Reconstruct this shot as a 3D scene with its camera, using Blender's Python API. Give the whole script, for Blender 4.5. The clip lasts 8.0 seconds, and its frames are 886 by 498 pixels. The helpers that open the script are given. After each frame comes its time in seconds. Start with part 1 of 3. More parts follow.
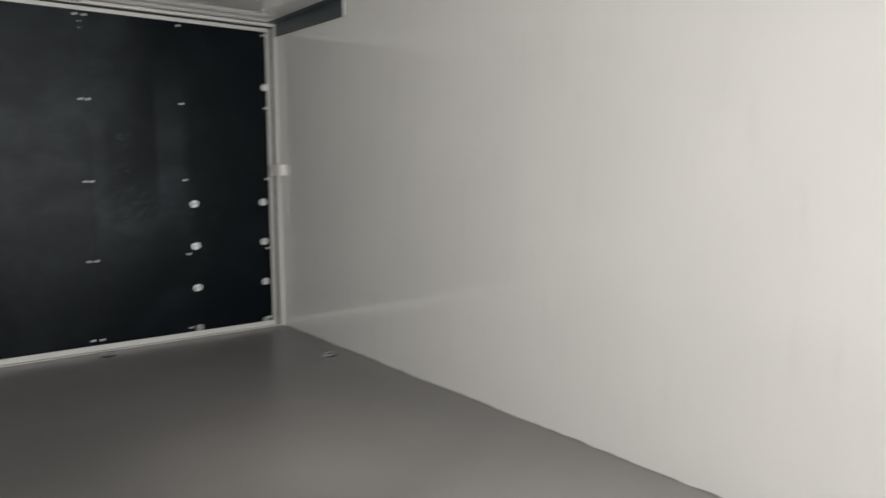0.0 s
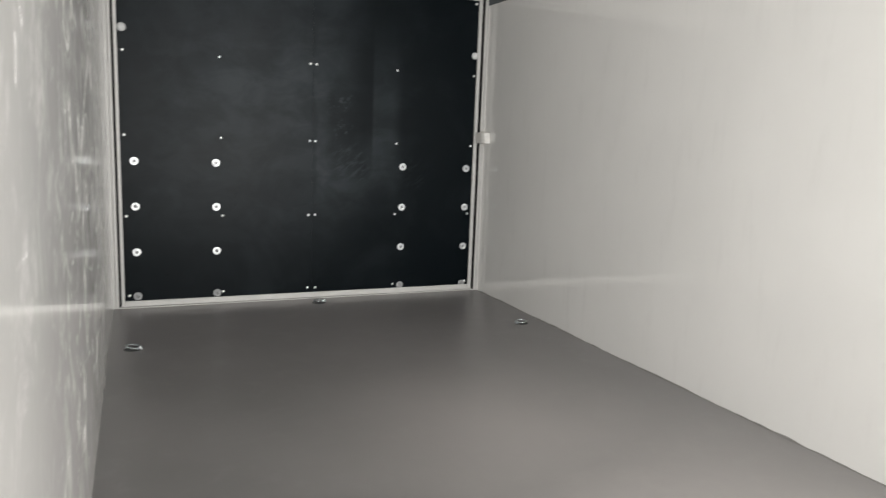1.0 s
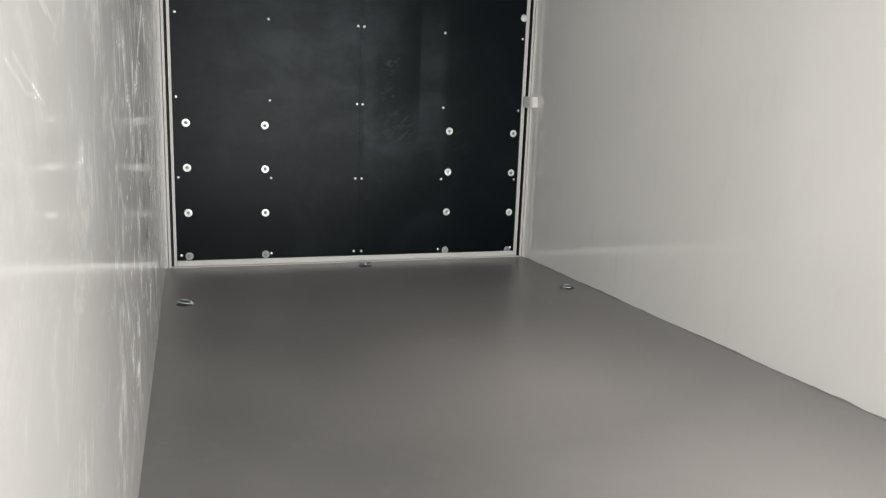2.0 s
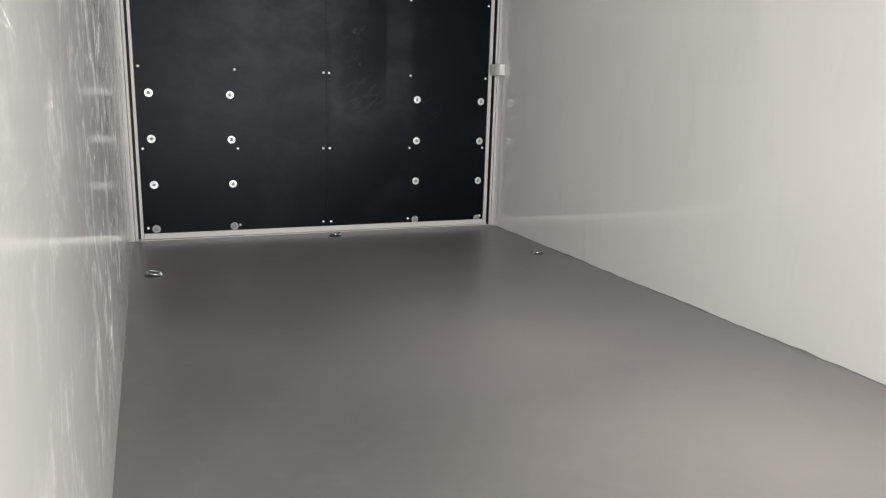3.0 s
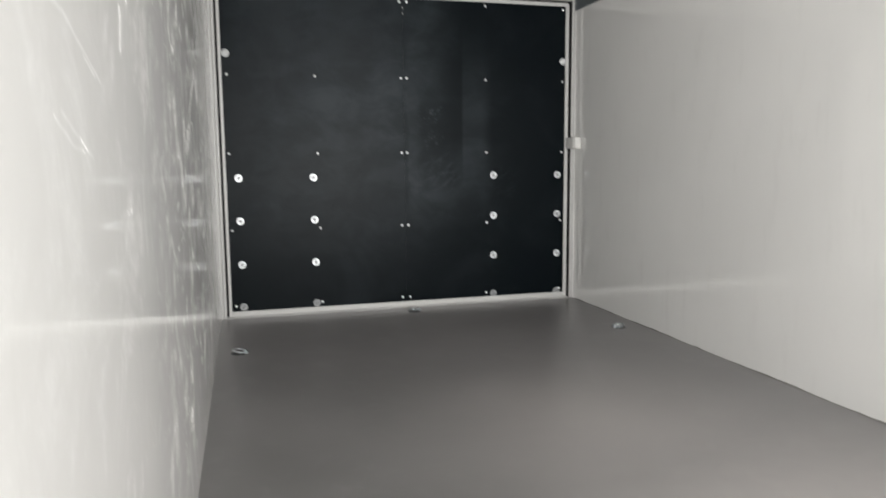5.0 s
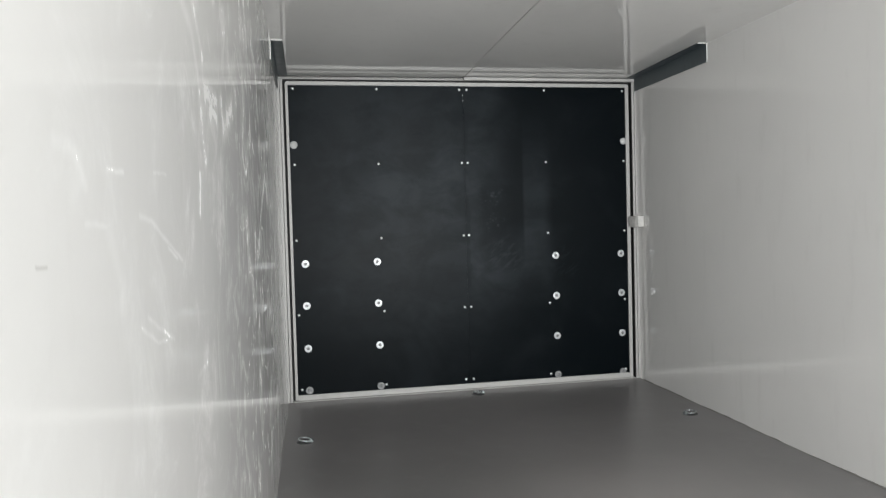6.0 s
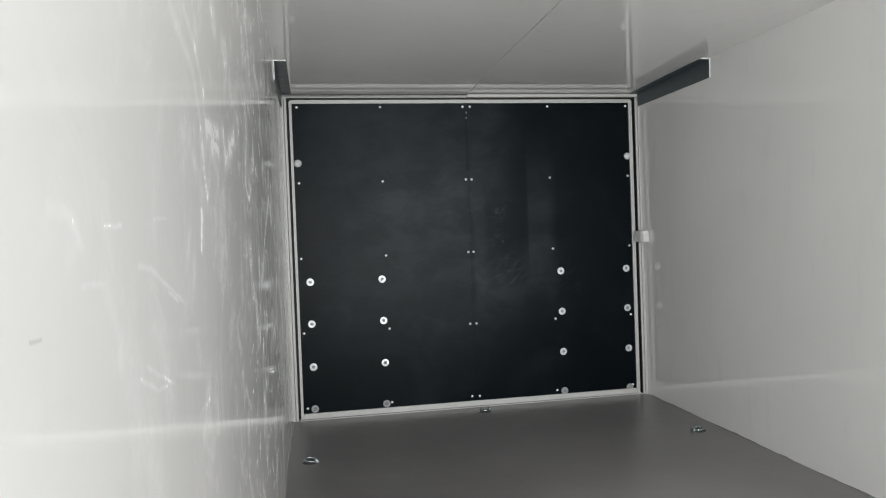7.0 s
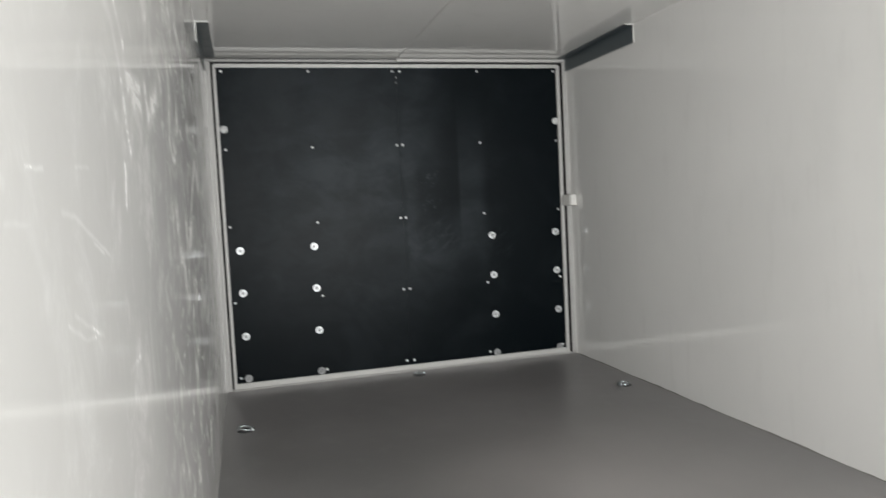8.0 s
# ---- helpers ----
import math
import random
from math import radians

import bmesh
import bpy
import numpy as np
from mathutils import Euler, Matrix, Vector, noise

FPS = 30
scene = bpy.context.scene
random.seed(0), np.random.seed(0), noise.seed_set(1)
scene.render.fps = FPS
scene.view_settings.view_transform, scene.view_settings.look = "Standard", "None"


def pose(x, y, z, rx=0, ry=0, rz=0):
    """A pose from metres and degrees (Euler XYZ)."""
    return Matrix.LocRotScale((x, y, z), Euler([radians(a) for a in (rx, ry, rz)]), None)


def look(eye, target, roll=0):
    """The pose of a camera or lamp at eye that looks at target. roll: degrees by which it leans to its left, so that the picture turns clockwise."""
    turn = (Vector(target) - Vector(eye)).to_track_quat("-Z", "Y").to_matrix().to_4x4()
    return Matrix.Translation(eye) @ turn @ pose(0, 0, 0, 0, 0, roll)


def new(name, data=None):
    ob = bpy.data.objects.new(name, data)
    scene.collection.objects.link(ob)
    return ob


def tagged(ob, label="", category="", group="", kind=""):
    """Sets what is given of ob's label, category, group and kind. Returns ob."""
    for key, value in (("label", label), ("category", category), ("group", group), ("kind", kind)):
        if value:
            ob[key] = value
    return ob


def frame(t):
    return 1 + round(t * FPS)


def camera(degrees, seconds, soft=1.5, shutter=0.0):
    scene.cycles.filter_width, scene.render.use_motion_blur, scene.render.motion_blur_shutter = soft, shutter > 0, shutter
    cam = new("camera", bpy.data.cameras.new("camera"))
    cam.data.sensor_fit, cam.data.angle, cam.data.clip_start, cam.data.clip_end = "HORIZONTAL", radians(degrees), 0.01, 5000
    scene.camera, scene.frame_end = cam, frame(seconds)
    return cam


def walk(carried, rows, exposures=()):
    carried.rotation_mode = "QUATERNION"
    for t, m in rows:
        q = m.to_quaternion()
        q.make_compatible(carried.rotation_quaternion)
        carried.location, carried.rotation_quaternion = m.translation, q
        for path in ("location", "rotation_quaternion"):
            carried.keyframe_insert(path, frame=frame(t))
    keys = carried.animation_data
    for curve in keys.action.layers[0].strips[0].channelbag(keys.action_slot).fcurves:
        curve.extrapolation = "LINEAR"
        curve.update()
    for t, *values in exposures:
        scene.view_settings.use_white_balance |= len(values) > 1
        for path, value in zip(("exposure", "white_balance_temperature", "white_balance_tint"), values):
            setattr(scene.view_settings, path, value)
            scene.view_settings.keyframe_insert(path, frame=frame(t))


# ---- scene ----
cam = camera(63.8, 8.0, soft=1.15, shutter=0.5)
PATH = [
    (0, (0.14, -2.874, 0.711), (1.369, -1.314, 0.471), -0.0),
    (0.2, (0.146, -2.871, 0.698), (1.2447, -1.218, 0.443), 0.35),
    (0.5, (0.118, -2.860, 0.691), (1.075, -1.124, 0.413), 1.4),
    (0.7, (0.100, -2.844, 0.688), (0.980, -1.077, 0.392), 1.85),
    (1, (0.09, -2.849, 0.68), (0.878, -1.037, 0.368), 2.2),
    (1.5, (0.087, -2.844, 0.65), (0.777, -0.997, 0.313), 2.3),
    (2, (0.088, -2.847, 0.616), (0.758, -0.999, 0.244), 2.2),
    (2.2, (0.089, -2.853, 0.607), (0.768, -1.012, 0.218), 2.2),
    (3.3, (0.075, -2.865, 0.574), (0.835, -1.068, 0.137), 1.5),
    (3.5, (0.082, -2.864, 0.566), (0.841, -1.064, 0.136), 1.3),
    (4, (0.09, -2.871, 0.562), (0.855, -1.07, 0.147), 0.5),
    (4.2, (0.095, -2.884, 0.567), (0.8555, -1.055, 0.158), 0.15),
    (4.5, (0.098, -2.877, 0.575), (0.781, -1.032, 0.215), -0.0),
    (4.7, (0.102, -2.877, 0.585), (0.725, -1.0, 0.269), -0.2),
    (5, (0.104, -2.873, 0.608), (0.636, -0.961, 0.363), -0.5),
    (5.2, (0.1, -2.87, 0.638), (0.581, -0.939, 0.434), -0.8),
    (6.3, (0.104, -2.876, 0.706), (0.457, -0.908, 0.659), -1.8),
    (6.5, (0.101, -2.871, 0.714), (0.449, -0.902, 0.673), -1.9),
    (7, (0.108, -2.872, 0.718), (0.463, -0.905, 0.678), -2.1),
    (7.5, (0.11, -2.873, 0.716), (0.515, -0.916, 0.65), -2.4),
    (7.8, (0.116, -2.886, 0.711), (0.5735, -0.943, 0.615), -2.7),
    (8, (0.106, -2.884, 0.7), (0.64, -0.961, 0.568), -2.9),
]
EXPOSURES = [(0.0, -0.95, 6500, 9), (0.2, -0.74, 6500, 9), (0.5, -0.66, 6500, 9), (1.0, -0.48, 6500, 9), (2.0, -0.50, 6500, 9), (4.0, -0.57, 6500, 11), (5.0, -0.48, 6400, 9), (6.5, -0.73, 6200, 8), (7.0, -0.74, 6200, 8), (8.0, -0.68, 6350, 8)]
walk(cam, [(t, look(eye, target, roll)) for t, eye, target, roll in PATH], EXPOSURES)
# the box trailer's hold: x across, y towards the far door, z up from the floor
W, H, NEAR, FAR = 1.5, 1.304, -3.9, 0.045
DOOR_L, DOOR_R, DOOR_B, DOOR_T = 0.030, 1.469, 0.005, 1.2685   # door leaf
RAIL = 0.014                                                  # visible width of the leaf's edge rail
SEAM = 0.7435                                                 # joint of the two door boards
LEFT_BOW, RIGHT_BOW, TOP_BOW = 0.002, 0.0060, 0.0112          # how far walls and ceiling draw in at the door


def bow(y):
    """0 along most of the hold, rising to 1 at the door, where the thin panels are pulled in to the frame."""
    return min(1.0, (max(0.0, y + 0.9) / 0.9) ** 2)


TOP = H - TOP_BOW                                             # ceiling height at the door

# ---- world and sun ----
SUN_EL, SUN_AZ = radians(48), radians(200)
world = bpy.data.worlds.new("world")
world.use_nodes = True
scene.world = world
wt = world.node_tree
sky = wt.nodes.new("ShaderNodeTexSky")
sky.sky_type, sky.sun_disc = "NISHITA", False
sky.sun_elevation, sky.sun_rotation = SUN_EL, radians(20)
sky.air_density, sky.dust_density = 1.0, 2.5
wt.nodes["Background"].inputs["Strength"].default_value = 0.05
pale = wt.nodes.new("ShaderNodeHueSaturation")
pale.inputs["Saturation"].default_value = 0.5
wt.links.new(sky.outputs[0], pale.inputs["Color"])
wt.links.new(pale.outputs[0], wt.nodes["Background"].inputs["Color"])

sun_data = bpy.data.lights.new("sun", "SUN")
sun_data.energy, sun_data.angle, sun_data.color = 1.0, radians(15), (1.0, 0.975, 0.94)
sun = new("sun", sun_data)
sun.matrix_world = look((0.6, 3.0, 4.2), (0.0, 1.0, 0.0))


# the daylight that comes in through the open end behind the camera
day_data = bpy.data.lights.new("daylight", "AREA")
day_data.shape, day_data.size, day_data.size_y = "RECTANGLE", 1.46, 1.26
day_data.energy, day_data.spread, day_data.color = 48.0, radians(106), (1.0, 0.98, 0.945)
daylight = new("daylight", day_data)
daylight.matrix_world = look((W / 2, NEAR + 0.01, 0.66), (W / 2, 0.0, 0.60))

# ---- material helpers ----
def mat(name, rough=0.5, metal=0.0, color=(0.5, 0.5, 0.5)):
    m = bpy.data.materials.new(name)
    m.use_nodes = True
    b = m.node_tree.nodes["Principled BSDF"]
    b.inputs["Base Color"].default_value = (*color, 1)
    b.inputs["Roughness"].default_value = rough
    b.inputs["Metallic"].default_value = metal
    return m, m.node_tree, b


def coords(t, scale=(1, 1, 1), rot=(0, 0, 0)):
    """The place in metres, turned by rot and then stretched by scale."""
    out = t.nodes.new("ShaderNodeNewGeometry").outputs["Position"]
    for key, value in (("Rotation", [radians(a) for a in rot]), ("Scale", scale)):
        mp = t.nodes.new("ShaderNodeMapping")
        mp.inputs[key].default_value = value
        t.links.new(out, mp.inputs["Vector"])
        out = mp.outputs[0]
    return out


def noise_tex(t, vec, scale, detail=4, rough=0.55, distort=0.0):
    n = t.nodes.new("ShaderNodeTexNoise")
    n.inputs["Scale"].default_value = scale
    n.inputs["Detail"].default_value = detail
    n.inputs["Roughness"].default_value = rough
    n.inputs["Distortion"].default_value = distort
    t.links.new(vec, n.inputs["Vector"])
    return n.outputs["Fac"]


def ramp(t, fac, a, b, lo, hi):
    """Maps fac from a..b to lo..hi, clamped."""
    r = t.nodes.new("ShaderNodeMapRange")
    r.interpolation_type = "SMOOTHSTEP"
    for key, v in (("From Min", a), ("From Max", b), ("To Min", lo), ("To Max", hi)):
        r.inputs[key].default_value = v
    t.links.new(fac, r.inputs["Value"])
    return r.outputs["Result"]


def calc(t, op, a, b=None, clamp=False):
    n = t.nodes.new("ShaderNodeMath")
    n.operation, n.use_clamp = op, clamp
    for i, v in enumerate((a, b)):
        if v is None:
            continue
        if isinstance(v, (int, float)):
            n.inputs[i].default_value = v
        else:
            t.links.new(v, n.inputs[i])
    return n.outputs[0]


def mix(t, fac, c1, c2):
    n = t.nodes.new("ShaderNodeMix")
    n.data_type = "RGBA"
    for i, v in ((6, c1), (7, c2)):
        if isinstance(v, tuple):
            n.inputs[i].default_value = (*v, 1)
        else:
            t.links.new(v, n.inputs[i])
    if isinstance(fac, (int, float)):
        n.inputs[0].default_value = fac
    else:
        t.links.new(fac, n.inputs[0])
    return n.outputs[2]


def bump(t, b, height, strength, distance):
    n = t.nodes.new("ShaderNodeBump")
    n.inputs["Strength"].default_value = strength
    n.inputs["Distance"].default_value = distance
    t.links.new(height, n.inputs["Height"])
    t.links.new(n.outputs[0], b.inputs["Normal"])


def stroke(t, y, z, seg, width):
    """1 on the line from (y0, z0) to (y1, z1) of a side wall, falling to 0 at width."""
    y0, z0, y1, z1 = seg
    dy, dz = y1 - y0, z1 - z0
    n2 = dy * dy + dz * dz
    ry, rz = calc(t, "SUBTRACT", y, y0), calc(t, "SUBTRACT", z, z0)
    u = calc(t, "ADD", calc(t, "MULTIPLY", ry, dy / n2), calc(t, "MULTIPLY", rz, dz / n2), clamp=True)
    ey = calc(t, "SUBTRACT", ry, calc(t, "MULTIPLY", u, dy))
    ez = calc(t, "SUBTRACT", rz, calc(t, "MULTIPLY", u, dz))
    d2 = calc(t, "ADD", calc(t, "MULTIPLY", ey, ey), calc(t, "MULTIPLY", ez, ez))
    return ramp(t, calc(t, "SQRT", d2), 0.0, width, 1.0, 0.0)


# ---- materials ----
WHITE = (0.853, 0.8445, 0.827)

# old scuffs on the wall that the goods were pushed along, and one painted reflection: how chalky, half the width, and
# points y, z on the way
HIGH_SCUFFS_AND_GLINT = (
    (0.33, 0.0160, ((-2.261, 0.912), (-2.209, 0.898), (-2.159, 0.886), (-2.128, 0.848), (-2.098, 0.769))),
    (0.33, 0.0130, ((-2.192, 0.932), (-2.136, 0.911), (-2.091, 0.876))),
    (0.54, 0.0200, ((-2.081, 0.841), (-1.984, 0.849))),
    (0.49, 0.0200, ((-2.046, 0.830), (-1.980, 0.828))),
    (0.54, 0.0300, ((-1.933, 0.854), (-1.915, 0.822), (-1.805, 0.870))),
    (0.60, 0.0120, ((-2.139, 0.747), (-2.148, 0.713))),
    (0.54, 0.0240, ((-1.257, 0.715), (-1.047, 0.824), (-0.966, 0.769))),
    (0.49, 0.0032, ((-2.471, 0.729), (-2.439, 0.730))),
    # no scuff: the washers' doubled reflection, painted as a pale stroke
    (0.33, 0.0028, ((-2.356, 0.736), (-2.312, 0.738))),
    (0.30, 0.0070, ((-2.552, 0.735), (-2.525, 0.733), (-2.512, 0.718))))
LOW_SCUFFS = (
    (0.31, 0.0032, ((-2.513, 0.700), (-2.472, 0.699))),
    (0.22, 0.0120, ((-2.475, 0.698), (-2.462, 0.680), (-2.451, 0.667), (-2.455, 0.652))),
    (0.39, 0.0042, ((-2.403, 0.705), (-2.371, 0.703), (-2.334, 0.692), (-2.258, 0.671))),
    (0.43, 0.0036, ((-2.316, 0.683), (-2.278, 0.673))),
    (0.35, 0.0036, ((-2.393, 0.640), (-2.306, 0.613))),
    (0.35, 0.0032, ((-2.409, 0.636), (-2.364, 0.620), (-2.334, 0.617))),
    (0.17, 0.0060, ((-2.197, 0.562), (-2.132, 0.563))))


def gloss_white(name, scuffed=False, rough=0.04, wavy=0.006, ior=1.75):
    m, t, b = mat(name, rough)
    p = coords(t)
    big = noise_tex(t, p, 2.2, 3)
    fine = noise_tex(t, p, 55, 3)
    dirt = ramp(t, noise_tex(t, coords(t, (6, 6, 1.2)), 3.0, 5, 0.65), 0.52, 0.8, 0.0, 0.35)
    col = mix(t, ramp(t, big, 0.35, 0.65, 0.0, 1.0), tuple(c * 0.97 for c in WHITE), WHITE)
    col = mix(t, dirt, col, (0.72, 0.71, 0.69))
    r = calc(t, "ADD", ramp(t, big, 0.3, 0.7, rough * 0.85, rough * 1.2), calc(t, "MULTIPLY", fine, 0.015))
    waves = noise_tex(t, p, 5.0, 2)
    height = calc(t, "ADD", waves, calc(t, "MULTIPLY", fine, 0.015))
    if scuffed:
        sep = t.nodes.new("ShaderNodeSeparateXYZ")
        t.links.new(p, sep.inputs[0])
        wob = noise_tex(t, p, 30, 3)
        y = calc(t, "ADD", sep.outputs[1], calc(t, "MULTIPLY", calc(t, "SUBTRACT", wob, 0.5), 0.008))
        z = calc(t, "ADD", sep.outputs[2], calc(t, "MULTIPLY", calc(t, "SUBTRACT", noise_tex(t, p, 41, 2), 0.5), 0.004))
        marks = None
        for chalk, width, way in HIGH_SCUFFS_AND_GLINT + LOW_SCUFFS:
            for start, end in zip(way, way[1:]):
                k = calc(t, "MULTIPLY", stroke(t, y, z, (*start, *end), width), chalk)
                marks = k if marks is None else calc(t, "MAXIMUM", marks, k)
        broken = ramp(t, noise_tex(t, p, 75, 4, 0.65, 0.4), 0.30, 0.58, 0.6, 0.9)
        marks = calc(t, "MULTIPLY", marks, broken)
        # rubbed smears, slanting scratches and patches of chalky haze, densest towards the door
        far = ramp(t, calc(t, "ADD", sep.outputs[1], calc(t, "MULTIPLY", big, 0.6)), -2.4, -0.9, 0.4, 1.0)
        far = calc(t, "MULTIPLY", far, ramp(t, sep.outputs[1], -0.85, -0.45, 1.0, 0.25))
        smear = ramp(t, noise_tex(t, coords(t, (1, 4.2, 3.4), (18, 0, 0)), 2.2, 6, 0.70, 0.9), 0.43, 0.66, 0.0, 1.0)
        blot = ramp(t, noise_tex(t, coords(t, (1, 1.6, 2.6)), 2.6, 3, 0.55, 0.4), 0.36, 0.56, 0.15, 1.0)

        def scratches(scale, angle, size, width):
            """Fine winding lines where the noise passes its middle value."""
            line = calc(t, "ABSOLUTE", calc(t, "SUBTRACT", noise_tex(t, coords(t, scale, (angle, 0, 0)), size, 3, 0.6, 0.5), 0.5))
            return ramp(t, line, 0.0, width, 1.0, 0.0)

        lines = calc(t, "MAXIMUM", scratches((1, 1.0, 2.6), 34, 2.6, 0.022), scratches((1, 0.9, 3.0), -28, 2.1, 0.020))
        gaps = ramp(t, noise_tex(t, coords(t, (1, 3.0, 5.0), (25, 0, 0)), 3.2, 4, 0.6), 0.50, 0.60, 0.0, 1.0)
        lines = calc(t, "MULTIPLY", calc(t, "MULTIPLY", lines, gaps), ramp(t, sep.outputs[1], -2.25, -1.7, 0.1, 1.0))
        grit = ramp(t, noise_tex(t, p, 60, 4, 0.7), 0.35, 0.65, 0.55, 1.0)
        rub = calc(t, "MAXIMUM", calc(t, "MULTIPLY", calc(t, "MULTIPLY", smear, blot), 0.85), calc(t, "MULTIPLY", lines, 0.70))
        low = ramp(t, calc(t, "ADD", z, calc(t, "MULTIPLY", big, 0.15)), 0.12, 0.30, 0.2, 1.0)
        rub = calc(t, "MULTIPLY", calc(t, "MULTIPLY", calc(t, "MULTIPLY", rub, far), grit), low)
        r = calc(t, "ADD", r, calc(t, "MULTIPLY", rub, 0.36))
        col = mix(t, calc(t, "MULTIPLY", rub, 0.85), col, (0.92, 0.92, 0.91))
        # the scuffs are chalky white, and so is the painted reflection among them
        col = mix(t, marks, col, (0.96, 0.96, 0.95))
        r = calc(t, "ADD", r, calc(t, "MULTIPLY", marks, 0.4))
        # one small grey smudge
        col = mix(t, calc(t, "MULTIPLY", stroke(t, y, z, (-2.578, 0.683, -2.567, 0.6818), 0.0018), 0.28), col, (0.30, 0.28, 0.25))
        height = calc(t, "ADD", height, calc(t, "MULTIPLY", rub, 0.1))
        # rubbed plastic scatters light and loses its mirror gloss
        worn_or_lit = calc(t, "MAXIMUM", rub, calc(t, "MULTIPLY", marks, 0.4))
        t.links.new(calc(t, "SUBTRACT", 0.5, calc(t, "MULTIPLY", worn_or_lit, 0.40)), b.inputs["Specular IOR Level"])
    b.inputs["IOR"].default_value = ior
    t.links.new(col, b.inputs["Base Color"])
    t.links.new(r, b.inputs["Roughness"])
    bump(t, b, height, wavy, 0.004)
    return m


M_WALL = gloss_white("white_gel_coat", False, 0.045, 0.001, 1.95)
M_WALL_SCUFFED = gloss_white("white_gel_coat_scuffed", True, 0.075, 0.03)
M_CEIL = gloss_white("white_gel_coat_ceiling", False, 0.02, 0.002)


def floor_material():
    m, t, b = mat("grey_floor_coating", 0.4)
    p = coords(t)
    big = noise_tex(t, p, 1.7, 4, 0.5)
    mid = noise_tex(t, p, 14, 5, 0.6)
    grain = noise_tex(t, p, 420, 2)
    col = mix(t, ramp(t, big, 0.35, 0.65, 0, 1), (0.161, 0.155, 0.155), (0.190, 0.182, 0.182))
    col = mix(t, ramp(t, mid, 0.5, 0.75, 0, 0.35), col, (0.228, 0.221, 0.219))
    # soft pools of light towards the near right, painted into the floor colour
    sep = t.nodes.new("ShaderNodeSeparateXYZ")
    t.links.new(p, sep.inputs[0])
    worn_or_lit = None
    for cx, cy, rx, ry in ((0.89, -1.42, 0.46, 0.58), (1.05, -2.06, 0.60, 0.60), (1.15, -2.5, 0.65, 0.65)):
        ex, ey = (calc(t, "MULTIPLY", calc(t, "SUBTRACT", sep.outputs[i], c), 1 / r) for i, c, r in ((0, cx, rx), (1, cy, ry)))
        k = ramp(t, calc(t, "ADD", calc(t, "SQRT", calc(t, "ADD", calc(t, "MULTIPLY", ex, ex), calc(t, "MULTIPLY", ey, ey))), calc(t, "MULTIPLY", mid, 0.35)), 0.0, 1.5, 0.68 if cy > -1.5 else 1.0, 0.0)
        worn_or_lit = k if worn_or_lit is None else calc(t, "MAXIMUM", worn_or_lit, k)
    col = mix(t, calc(t, "MULTIPLY", worn_or_lit, 0.72), col, (0.41, 0.386, 0.372))
    # a few specks of grit
    v = t.nodes.new("ShaderNodeTexVoronoi")
    v.inputs["Scale"].default_value = 3.2
    t.links.new(coords(t, (1, 1, 0.01)), v.inputs["Vector"])
    col = mix(t, ramp(t, v.outputs["Distance"], 0.004, 0.010, 0.8, 0.0), col, (0.55, 0.54, 0.50))
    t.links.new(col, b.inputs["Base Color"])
    b.inputs["Roughness"].default_value = 0.30
    # fine anti-slip mesh
    w1, w2 = t.nodes.new("ShaderNodeTexWave"), t.nodes.new("ShaderNodeTexWave")
    for w, rot in ((w1, 45), (w2, -45)):
        w.inputs["Scale"].default_value = 46
        t.links.new(coords(t, rot=(0, 0, rot)), w.inputs["Vector"])
    mesh_h = calc(t, "MAXIMUM", w1.outputs["Fac"], w2.outputs["Fac"])
    bump(t, b, calc(t, "ADD", mesh_h, calc(t, "MULTIPLY", grain, 0.5)), 0.06, 0.0006)
    return m


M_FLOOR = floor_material()


